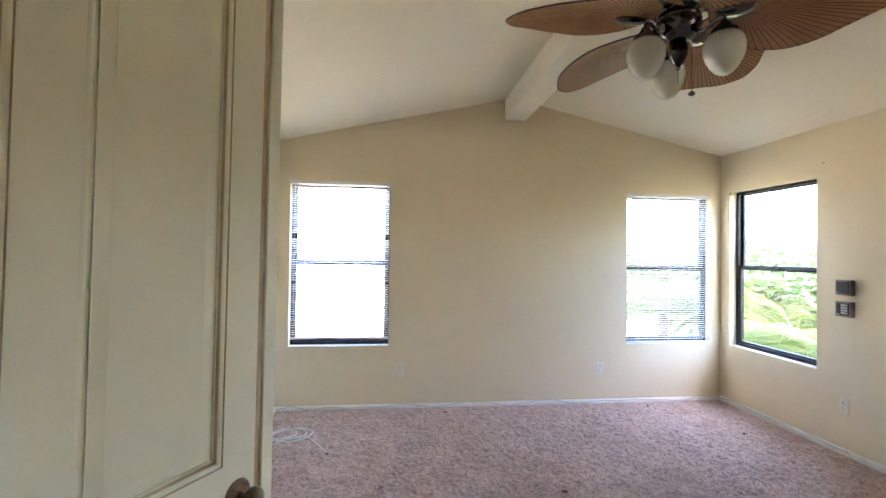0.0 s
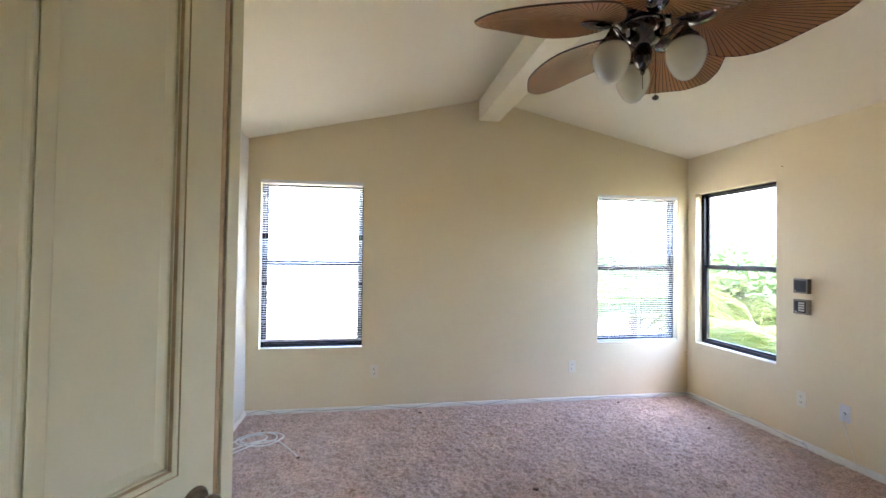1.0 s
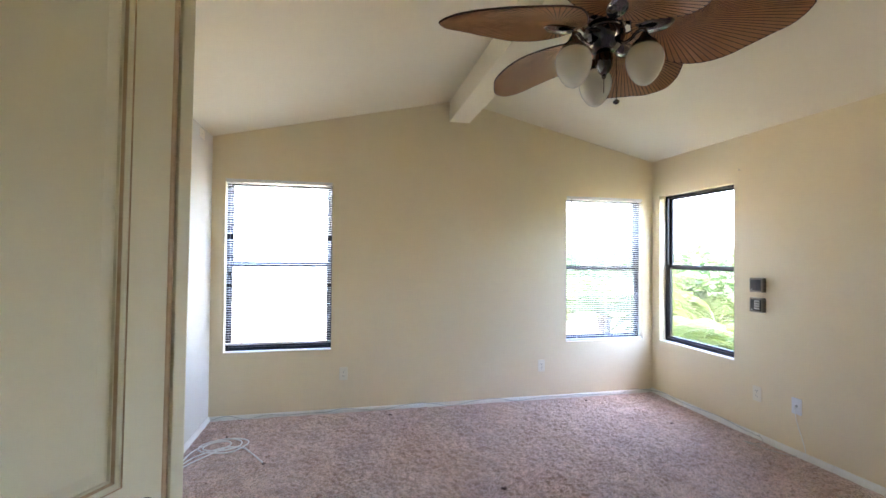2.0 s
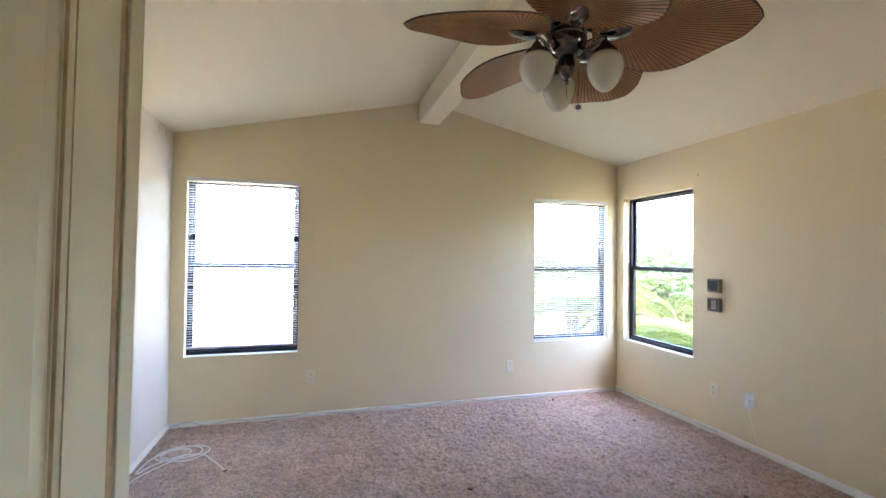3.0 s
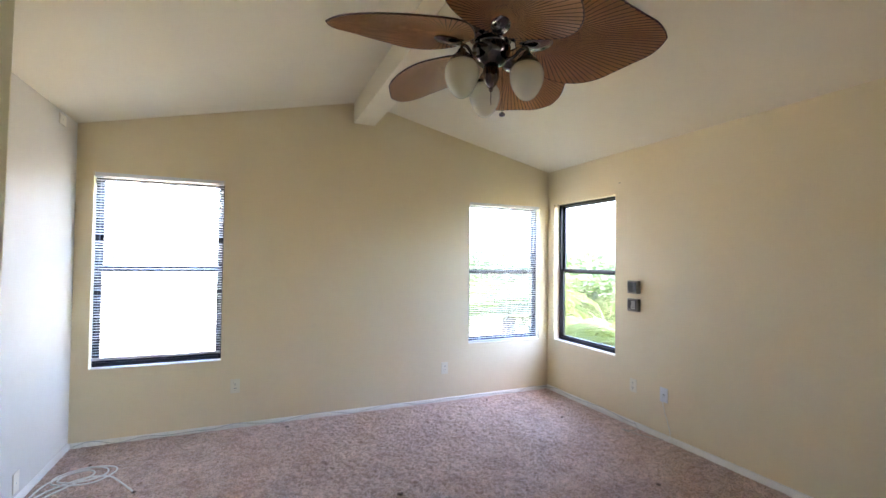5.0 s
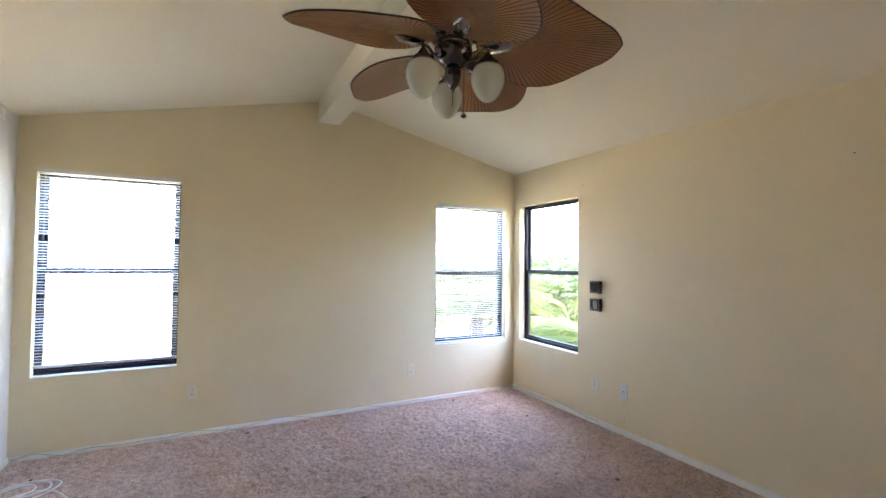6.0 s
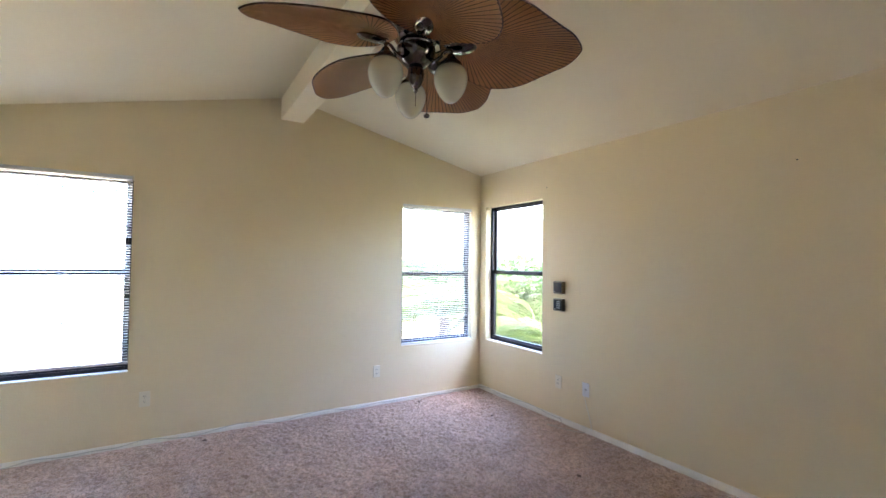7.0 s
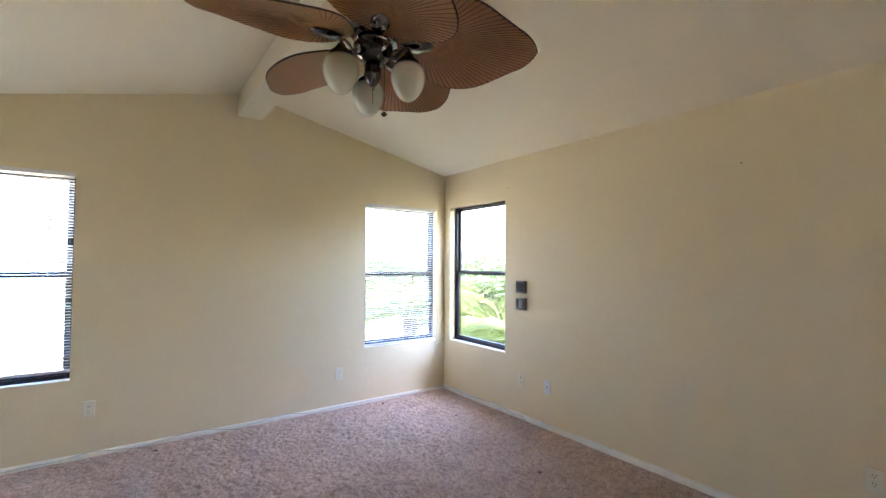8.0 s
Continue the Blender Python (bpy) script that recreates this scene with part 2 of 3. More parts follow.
# ---- the room: plan ----
XL, XR, YB, YF = -0.865, 3.395, 4.122, -3.3
XM = 1.28            # ridge
ZE, PITCH = 2.405, 0.226
THICK = 0.15
ZR = ZE + PITCH * (XR - XM)
WL = (-0.758, 0.126, 0.560, 2.045)     # window in the gable wall: x0, x1, z0, z1
WR = (2.407, 3.282, 0.553, 2.015)
WS = (3.120, 4.007, 0.556, 2.030)      # side window: y0, y1, z0, z1
W_FILL = (-1.210, -0.590, 0.556, 2.030)    # unseen opening added behind the camera to light the door


def ceil_z(x):
    return ZR - PITCH * abs(x - XM)


def gable(y0, y1, holes, name, label):
    """A gable wall between y0 and y1 with openings, cut into upright strips."""
    bm = bmesh.new()
    cuts = sorted({XL - THICK, XR + THICK, XM, *[h[0] for h in holes], *[h[1] for h in holes]})
    for a, b in zip(cuts, cuts[1:]):
        za, zb = ceil_z(a) + 0.02, ceil_z(b) + 0.02
        hole = next((h for h in holes if h[0] <= a and b <= h[1]), None)
        o = ((a, y0), (b, y0), (b, y1), (a, y1))
        if hole:
            prism(o, -0.2, hole[2], bm)
            prism(o, hole[3], [za, zb, zb, za], bm)
        else:
            prism(o, -0.2, [za, zb, zb, za], bm)
    ob = part(name, bm, M_WALL)
    return tagged(ob, label, "wall", kind="structure")


gable(YB, YB + THICK, (WL, WR), "wall_north", "cream textured gable wall with two window openings")
gable(YF - THICK, YF, (), "wall_south", "plain cream gable wall")

bm = bmesh.new()
ys = (YF, W_FILL[0], W_FILL[1], WS[0], WS[1], YB)
for a, b in zip(ys, ys[1:]):
    if a in (W_FILL[0], WS[0]):
        box(bm, XR, XR + THICK, a, b, -0.2, WS[2])
        box(bm, XR, XR + THICK, a, b, WS[3], ZE + 0.02)
    else:
        box(bm, XR, XR + THICK, a, b, -0.2, ZE + 0.02)
tagged(part("wall_east", bm, M_WALL), "cream textured side wall with a bare window and an unseen added one", "wall", kind="structure")
tagged(part("wall_west", boxes((XL - THICK, XL, YF, YB, -0.2, ZE + 0.02)), M_WEST), "off-white textured side wall", "wall", kind="structure")

bm = bmesh.new()
for a, b in ((XL - THICK, XM), (XM, XR + THICK)):
    o = ((a, YF - THICK), (b, YF - THICK), (b, YB + THICK), (a, YB + THICK))
    lo = [ceil_z(p[0]) for p in o]
    prism(o, lo, [z + 0.12 for z in lo], bm)
tagged(part("ceiling", bm, M_CEIL), "pale vaulted ceiling with light texture", "ceiling", kind="structure")
bm = bmesh.new()
for a, b in ((XL - 0.35, XM), (XM, XR + 0.35)):
    o = ((a, YF - 0.4), (b, YF - 0.4), (b, YB + 0.3), (a, YB + 0.3))
    lo = [ceil_z(p[0]) + 0.125 for p in o]
    prism(o, lo, [z + 0.06 for z in lo], bm)
tagged(part("roof", bm, M_ROOF), "low pitched dark felt roof over the room", "roof", kind="structure")
bm = boxes((1.190, 1.388, YF, YB, 2.672, ZR + 0.02), bevel=0.006)
tagged(part("ridge_beam", bm, M_CEIL), "boxed ridge beam painted like the ceiling", "beam", kind="structure")

# carpet, one displaced sheet
rng = np.random.default_rng(4)
xs = np.arange(XL, XR + 0.008, 0.0085)
ys = np.concatenate([np.arange(YF, 1.4, 0.018), np.arange(1.4, YB + 0.008, 0.0085)])


def blurred(a, k):
    for _ in range(k):
        a = (a + np.roll(a, 1, 0) + np.roll(a, -1, 0) + np.roll(a, 1, 1) + np.roll(a, -1, 1)) / 5
    return (a - a.mean()) / a.std()


shape = (len(ys), len(xs))
tuft = blurred(rng.standard_normal(shape), 1)
clump = blurred(rng.standard_normal(shape), 14)
patch = blurred(rng.standard_normal(shape), 150)
lump = blurred(rng.standard_normal(shape), 5)
hgt = 0.0034 * tuft + 0.0013 * lump + 0.0010 * clump + 0.0015 * patch
gx, gy = np.meshgrid(xs, ys)
hgt *= np.clip(np.minimum(np.minimum(gx - XL, XR - gx), YB - gy) / 0.05, 0.25, 1.0)
co = np.stack([gx + rng.normal(0, 0.0012, shape), gy + rng.normal(0, 0.0012, shape), hgt], -1).reshape(-1, 3)
idx = np.arange(shape[0] * shape[1]).reshape(shape)
quads = np.stack([idx[:-1, :-1], idx[:-1, 1:], idx[1:, 1:], idx[1:, :-1]], -1).reshape(-1, 4)
me = bpy.data.meshes.new("floor")
me.vertices.add(len(co))
me.vertices.foreach_set("co", co.ravel())
me.loops.add(quads.size)
me.loops.foreach_set("vertex_index", quads.ravel())
me.polygons.add(len(quads))
me.polygons.foreach_set("loop_start", np.arange(0, quads.size, 4))
me.polygons.foreach_set("use_smooth", np.ones(len(quads), dtype=bool))
me.update(calc_edges=True)
me.validate()
me.materials.append(M_CARPET)
tagged(new("floor", me), "worn mauve-pink plush carpet, wall to wall", "carpet", kind="structure")
tagged(part("subfloor", boxes((XL - THICK, XR + THICK, YF - THICK, YB + THICK, -0.28, -0.02)), M_GROUND), "plain subfloor under the carpet", "floor", kind="structure")


# ---- trim ----
def baseboard(name, p, q, inward, height):
    """A thin rounded skirting strip along the foot of a wall."""
    p, q, w = Vector((*p, 0)), Vector((*q, 0)), Vector((*inward, 0))
    section = ((0, -0.012), (0.018, -0.012), (0.017, height * 0.35), (0.012, height * 0.75), (0.006, height - 0.002), (0, height))
    bm = bmesh.new()
    ends = [[bm.verts.new(e + w * a + Vector((0, 0, z))) for a, z in section] for e in (p, q)]
    n = len(section)
    for i in range(n):
        j = (i + 1) % n
        bm.faces.new((ends[0][i], ends[0][j], ends[1][j], ends[1][i]))
    bm.faces.new(ends[0])
    bm.faces.new(ends[1][::-1])
    bmesh.ops.recalc_face_normals(bm, faces=bm.faces)
    return tagged(part(name, bm, M_TRIM, smooth=40), "thin white painted baseboard along the carpet", "baseboard", kind="structure")


baseboard("baseboard_north", (XL, YB), (XR - 0.011, YB), (0, -1), 0.034)
baseboard("baseboard_east", (XR, YB), (XR, YF), (-1, 0), 0.044)
baseboard("baseboard_west", (XL, 1.0), (XL, YB - 0.011), (1, 0), 0.040)


# ---- windows ----
def window(name, width, z0, z1, m, label, meet, tinted=False, jamb=0.030, stile=0.026):
    """A single-hung window; x across from the middle, y outwards from the room's face of the wall."""
    w = thing(name, label, "window", m, kind="structure")
    h = width / 2
    zm = meet
    a, b = 0.068, 0.128
    for nm, args in (("jamb", (-h, -h + jamb, a, b, z0, z1)), ("jamb", (h - jamb, h, a, b, z0, z1)),
                     ("head_frame", (-h + jamb, h - jamb, a, b, z1 - 0.022, z1)), ("bottom_frame", (-h + jamb, h - jamb, a - 0.004, b, z0 + 0.003, z0 + 0.036))):
        part(nm, boxes(args, bevel=0.003), M_BLACK, w)
    for nm, y0, lo, hi in (("upper_sash", 0.100, zm - 0.022, z1 - 0.022), ("lower_sash", 0.074, z0 + 0.036, zm + 0.024)):
        y1 = y0 + 0.022
        i = h - jamb
        s = part(nm, boxes((-i, -i + stile, y0, y1, lo, hi), (i - stile, i, y0, y1, lo, hi),
                           (-i + stile, i - stile, y0, y1, hi - (0.030 if nm == "lower_sash" else 0.016), hi), (-i + stile, i - stile, y0, y1, lo, lo + 0.020), bevel=0.002), M_BLACK, w)
        g = part("pane", boxes((-i + stile - 0.002, i - stile + 0.002, y0 + 0.009, y0 + 0.013, lo + 0.018, hi - 0.014)), M_GLASS, s, "glass pane tinted to dim the view outside")
        g.visible_shadow = tinted
    part("latch", boxes((-0.025, 0.025, 0.062, 0.074, zm + 0.004, zm + 0.016), bevel=0.002), M_BLACK, w)
    part("sill", boxes((-h + 0.001, h - 0.001, 0.004, a, z0 + 0.001, z0 + 0.006), bevel=0.002), M_TRIM, w, "white painted sill")
    return w


cxl, cxr, cys = (WL[0] + WL[1]) / 2, (WR[0] + WR[1]) / 2, (WS[0] + WS[1]) / 2
window("window_1", WL[1] - WL[0], WL[2], WL[3], pose(cxl, YB, 0), "black aluminium single-hung window behind white blinds", 1.316, jamb=0.026, stile=0.020)
window("window_2", WR[1] - WR[0], WR[2], WR[3], pose(cxr, YB, 0), "black aluminium single-hung window near the room corner", 1.287, jamb=0.026, stile=0.020)
window("window_3", WS[1] - WS[0], WS[2], WS[3], pose(XR, cys, 0, 0, 0, -90), "bare black aluminium single-hung window in the side wall", 1.308)
# added out of view, to let light onto the door
window("unseen_fill_window", W_FILL[1] - W_FILL[0], W_FILL[2], W_FILL[3], pose(XR, (W_FILL[0] + W_FILL[1]) / 2, 0, 0, 0, -90), "bare black aluminium single-hung window in the side wall", 1.308, True)


def blind(width, z0, z1, drop, m, label, tilt, skew=0.0, wand=True, missing=()):
    """A mini blind: head rail, thin curved slats, ladder cords, bottom rail."""
    b = thing("window_blind", label, "blind", m, "mini blinds")
    h = width / 2 - 0.006
    part("headrail", boxes((-h - 0.004, h + 0.004, -0.004, 0.026, z1 - 0.027, z1 + 0.004), bevel=0.002), M_WHITE, b)
    bm = bmesh.new()
    n = 5
    rows = []
    for k in range(n):
        v = (k / (n - 1) - 0.5)
        y, z = 0.025 * v, 0.0022 * (1 - 4 * v * v)
        rows.append([bm.verts.new((s * h, y, z)) for s in (-1, 1)])
    for p, q in zip(rows, rows[1:]):
        bm.faces.new((p[0], p[1], q[1], q[0]))
    bmesh.ops.solidify(bm, geom=bm.faces[:], thickness=0.0006)
    slat = part("slat", bm, M_BLIND, b, smooth=40)
    pitch = 0.0203
    top, bottom = z1 - 0.036, z0 + drop
    count = int((top - bottom) / pitch)
    pitch = (top - bottom) / count
    for k in range(count):
        if any(abs(top - pitch * k - z) < reach for z, reach in missing):
            continue
        ob = slat if k == 0 else slat.copy()
        if k:
            scene.collection.objects.link(ob)
        t = tilt + random.uniform(-2.0, 2.0) + (random.uniform(-9, 9) if random.random() < 0.06 else 0)
        ob.matrix_basis = pose(0, 0.011, top - pitch * k + random.uniform(-0.0012, 0.0012), t, skew * k / count * random.uniform(0.8, 1.2) + random.uniform(-0.1, 0.1), 0)
    part("bottom_rail", boxes((-h, h, -0.001, 0.023, bottom - 0.022, bottom - 0.002), bevel=0.004), M_WHITE, b).rotation_euler = (0, radians(skew * 0.7), 0)
    for x in (-h + 0.13, 0.02, h - 0.13):
        part("ladder_cord", boxes((x - 0.0008, x + 0.0008, -0.0025, -0.001, bottom - 0.01, z1 - 0.02), (x - 0.0008, x + 0.0008, 0.023, 0.0245, bottom - 0.01, z1 - 0.02)), M_CABLE, b)
    if wand:
        x = -h + 0.055
        part("tilt_wand", tube([(x, -0.008, z1 - 0.02), (x + 0.004, -0.010, z1 - 0.35), (x + 0.002, -0.009, z1 - 0.72)], 0.0035, 6), M_GREYCABLE, b, "grey plastic wand")
    for s in (-1, 1):
        part("bracket", boxes((s * (h + 0.005) - 0.006, s * (h + 0.005) + 0.006, -0.007, 0.028, z1 - 0.028, z1 + 0.008), bevel=0.001), M_PLATE, b)
    return b


blind(WL[1] - WL[0], WL[2], WL[3], 0.084, pose(cxl, YB + 0.004, 0), "white mini blind lowered with slats open, few slats missing", -18, 0.25, wand=False, missing=((1.557, 0.021), (1.135, 0.012)))
blind(WR[1] - WR[0], WR[2], WR[3], 0.026, pose(cxr, YB + 0.012, 0), "white mini blind lowered to the sill with slats open", -18)
br = thing("blind_bracket", "small ivory blind bracket on the bare window head", "bracket")
part("clip", boxes((XR - 0.006, XR + 0.026, WS[1] - 0.030, WS[1] + 0.002, WS[3] - 0.028, WS[3] + 0.002), bevel=0.002), M_CLIP, br)

# ---- angled partition with its panelled door ----
D = Matrix(((0.494, -0.869, 0.0059, -0.214), (0.869, 0.494, 0.0104, 1.077), (0, 0, 1, 0), (0, 0, 0, 1)))   # x along the door, y to its back; hung a touch out of plumb
U0, U1, DT = -0.766, 0.102, 2.300


def top_at(u):
    return ceil_z(-0.206 + 0.494 * u)


wall = bmesh.new()
prism(((-1.36, -0.062), (U0 - 0.03, -0.062), (U0 - 0.03, 0.05), (-1.36, 0.05)), -0.02, [top_at(-1.36), top_at(U0), top_at(U0), top_at(-1.36)], wall, D)
prism(((U0 - 0.03, -0.062), (U1 + 0.012, -0.050), (U1 + 0.034, 0.05), (U0 - 0.03, 0.05)), DT + 0.03, [top_at(U0), top_at(U1), top_at(U1), top_at(U0)], wall, D)
tagged(part("wall_partition", wall, M_WALL), "short angled cream partition wall", "wall", kind="structure")
frame_th = thing("door_frame", "cream painted door frame closing an angled partition", "door frame", kind="structure")
part("latch_jamb", box(bmesh.new(), U1 + 0.021, U1 + 0.057, 0.0, 0.11, -0.01, DT + 0.03, 0.004, D), M_DOOR, frame_th)
part("hinge_jamb", box(bmesh.new(), U0 - 0.03, U0 - 0.003, -0.066, 0.05, -0.01, DT + 0.03, 0.003, D), M_DOOR, frame_th)
part("head_jamb", box(bmesh.new(), U0 - 0.003, U1 - 0.015, -0.060, 0.05, DT + 0.004, DT + 0.03, 0.003, D), M_DOOR, frame_th)
o = [(U1 + 0.0105 + 0.0105 * math.cos(q), 0.011 - 0.006 * math.sin(q)) for q in [i * math.pi / 6 for i in range(7)]]
part("door_stop", prism(o + [(U1, 0.10), (U1 + 0.021, 0.10)], 0.0, DT, None, D), M_GLAZE_SHADE, frame_th, "brown glazed groove strip", smooth=40)

door = thing("door_1", "cream four-panel door with brown shade lines on its mouldings, shut", "door", kind="structure")
panels = [(-0.283, 0.010, 0.918, 2.170), (-0.65, -0.375, 0.918, 2.170), (-0.283, 0.010, 0.22, 0.735), (-0.65, -0.375, 0.22, 0.735)]
us = (U0, -0.65, -0.375, -0.283, 0.010, U1 - 0.002)
part("stile", box(bmesh.new(), us[0], us[1], 0, 0.038, 0.012, DT, 0, D), M_DOOR, door)
part("stile", box(bmesh.new(), us[4], us[5], 0, 0.038, 0.012, DT, 0, D), M_DOOR, door)
part("mullion", box(bmesh.new(), us[2], us[3], 0, 0.038, 0.012, DT, 0, D), M_DOOR, door)
for a, b in ((us[1], us[2]), (us[3], us[4])):
    for lo, hi in ((0.012, 0.22), (0.735, 0.918), (2.170, DT)):
        part("rail", box(bmesh.new(), a, b, 0, 0.038, lo, hi, 0, D), M_DOOR, door)


def ringed(a, b, lo, hi, steps):
    """Nested rectangles (inset, depth) joined by bands, the last one filled."""
    bm = bmesh.new()
    loops = [[bm.verts.new(D @ Vector(p)) for p in ((a + i, d, lo + i), (b - i, d, lo + i), (b - i, d, hi - i), (a + i, d, hi - i))] for i, d in steps]
    for p, q in zip(loops, loops[1:]):
        for k in range(4):
            j = (k + 1) % 4
            bm.faces.new((p[k], p[j], q[j], q[k]))
    return bm, loops


for a, b, lo, hi in panels:
    bm, loops = ringed(a, b, lo, hi, ((0.0, 0.0), (0.0012, 0.0036), (0.0035, 0.0030), (0.008, 0.0024), (0.0125, 0.0040), (0.0145, 0.0068), (0.016, 0.0115), (0.024, 0.013)))
    part("moulding", bm, M_DOOR, door, "moulded rim")
    bm, loops = ringed(a, b, lo, hi, ((0.0225, 0.0065), (0.024, 0.013), (0.029, 0.0132), (0.050, 0.0085), (0.052, 0.0078)))
    bm.faces.new(loops[-1])
    part("panel", bm, M_DOOR, door, "raised field")
    # brown lines paint the shade on moulding faces turned from the light
    for outer, inner in (((0.0003, 0.0002), (0.0018, 0.0032)), ((0.0136, 0.0050), (0.0170, 0.0112))):
        bm, loops = ringed(a, b, lo, hi, (outer, inner))
        bm.faces.ensure_lookup_table()
        bmesh.ops.delete(bm, geom=[bm.faces[3]], context="FACES_ONLY")     # none on the hinge side, where the moulding catches the light
        part("shade_line", bm, M_GLAZE_SHADE, door, "brown line painted as shade in the moulding")
knob = part("door_knob", lathe(((0, 0.068), (0.012, 0.067), (0.023, 0.060), (0.028, 0.050), (0.026, 0.040), (0.016, 0.032), (0.011, 0.026), (0.011, 0.008), (0, 0.008)), 28,
                               D @ pose(0.052, 0, 0.838, 90, 0, 0)), M_KNOB, door, "antique brass knob", smooth=50)
part("rosette", lathe(((0, 0.008), (0.020, 0.009), (0.025, 0.006), (0.028, 0.007), (0.034, 0.004), (0.036, 0.0), (0, 0.0)), 32, D @ pose(0.052, 0, 0.838, 90, 0, 0)), M_KNOB, knob, smooth=50)

# ---- ceiling fan ----
FX, FY, FZ = 1.262, 1.668, 2.335
fan = thing("ceiling_fan", "five-blade ceiling fan with brown palm-leaf blades and light kit", "ceiling fan", pose(FX, FY, FZ))
part("canopy", lathe(((0, 0.337), (0.065, 0.337), (0.068, 0.325), (0.055, 0.285), (0.030, 0.265), (0.016, 0.260), (0, 0.26)), 32), M_BRONZE, fan, smooth=40)
part("downrod", lathe(((0, 0.262), (0.013, 0.262), (0.013, 0.13), (0, 0.13)), 20), M_BRONZE, fan, smooth=40)
part("motor_housing", lathe(((0, 0.150), (0.030, 0.150), (0.045, 0.135), (0.075, 0.120), (0.095, 0.100), (0.098, 0.070), (0.092, 0.048), (0.098, 0.042), (0.096, 0.022), (0.080, 0.006), (0.055, 0.0), (0, 0)), 40), M_BRONZE, fan, smooth=35)
part("switch_housing", lathe(((0, 0.004), (0.074, 0.004), (0.080, -0.008), (0.077, -0.014), (0.083, -0.020), (0.080, -0.045), (0.068, -0.070), (0.048, -0.090), (0.036, -0.098), (0, -0.098)), 36), M_BRONZE, fan, smooth=35)
part("finial_bowl", lathe(((0, -0.096), (0.030, -0.097), (0.033, -0.106), (0.035, -0.125), (0.033, -0.150), (0.024, -0.172), (0.014, -0.186), (0.008, -0.190), (0.010, -0.196), (0.006, -0.204), (0, -0.206)), 28), M_BRONZE, fan, smooth=40)


# leaf outline: distance from the axis, half width on either side
LEAF = ((0.106, 0.0, 0.0), (0.110, 0.052, 0.046), (0.127, 0.092, 0.104), (0.166, 0.155, 0.164), (0.231, 0.226, 0.219), (0.312, 0.255, 0.250), (0.392, 0.250, 0.238),
        (0.463, 0.223, 0.208), (0.528, 0.180, 0.160), (0.588, 0.136, 0.116), (0.639, 0.095, 0.078), (0.670, 0.045, 0.036), (0.684, 0.0, 0.0))
CORE = 0.205


def leaf_z(x, y):
    """Height of the cupped, drooping leaf."""
    return -0.012 * (abs(y) / 0.22) ** 1.5 - 0.055 * ((x - 0.2) / 0.5) ** 2 * (1 if x > 0.2 else 0.2) + 0.006 * math.sin(11 * x) * (y / 0.2)


near_side = smooth_path([(a, b, 0) for a, b, _ in LEAF], 6)
far_side = smooth_path([(a, -b, 0) for a, _, b in LEAF], 6)
outline = near_side + far_side[-2:0:-1]
NO, NS = len(outline), 9


def leaf_point(k, q, lift=0.0):
    """A point of the leaf: k-th spoke, q from the core to the rim."""
    p = outline[k % NO]
    x, y = CORE + (p.x - CORE) * q, p.y * q
    return Vector((x, y, leaf_z(x, y) + lift))


bm = bmesh.new()
mid = bm.verts.new((CORE, 0, leaf_z(CORE, 0)))
rings = [[bm.verts.new(leaf_point(k, (i + 1) / NS, 0.0012 * (1 if k % 2 else -1) * (i + 1) / NS)) for k in range(NO)] for i in range(NS)]
for k in range(NO):
    j = (k + 1) % NO
    bm.faces.new((mid, rings[0][k], rings[0][j]))
    for a, b in zip(rings, rings[1:]):
        bm.faces.new((a[k], b[k], b[j], a[j]))
bmesh.ops.recalc_face_normals(bm, faces=bm.faces)
bmesh.ops.solidify(bm, geom=bm.faces[:], thickness=0.003)
BLADES = ((33.0, -18.8), (106.1, -13.9), (181.3, -13.0), (253.1, -14.7), (322.5, -16.1))     # angle round the axis, pitch
blade = part("blade", bm, M_BLADE, fan, "brown woven palm-leaf blade", smooth=60)
rim = part("rim", tube([leaf_point(k, 1.0) for k in range(NO)], 0.0038, 6, closed=True), M_RIB, blade, "dark bound edge", smooth=60)
bm = bmesh.new()
for k in range(NO):
    tube([leaf_point(k, 0.13 + 0.86 * i / 6, -0.0025) for i in range(7)], [0.0006 + 0.0009 * min(1, i / 3) for i in range(7)], 4, bm, flat=0.7)
ribs = part("ribs", bm, M_RIB, blade, "dark radiating ribs")
ribs["kind"] = "stuff"
bm = tube(smooth_path([(0.070, 0, 0.034), (0.105, 0, 0.012), (0.140, 0, -0.006), (0.185, 0, -0.012)], 5), 0.011, 8, flat=0.55)
lathe(((0, 0.0), (0.030, 0.0), (0.034, -0.005), (0.028, -0.012), (0, -0.015)), 20, pose(0.196, 0, -0.010) @ Matrix.Diagonal((1.9, 1.1, 1.5, 1)), bm)
iron = part("blade_iron", bm, M_BRONZE, blade, "polished bronze blade bracket", smooth=50)
for k, (a, pitch) in enumerate(BLADES):
    m = pose(-0.004, 0, -0.008, 0, 0, a) @ pose(0, 0, 0, pitch, 0, 0)
    if k == 0:
        blade.matrix_basis = m
    else:
        copy_thing(blade, m)

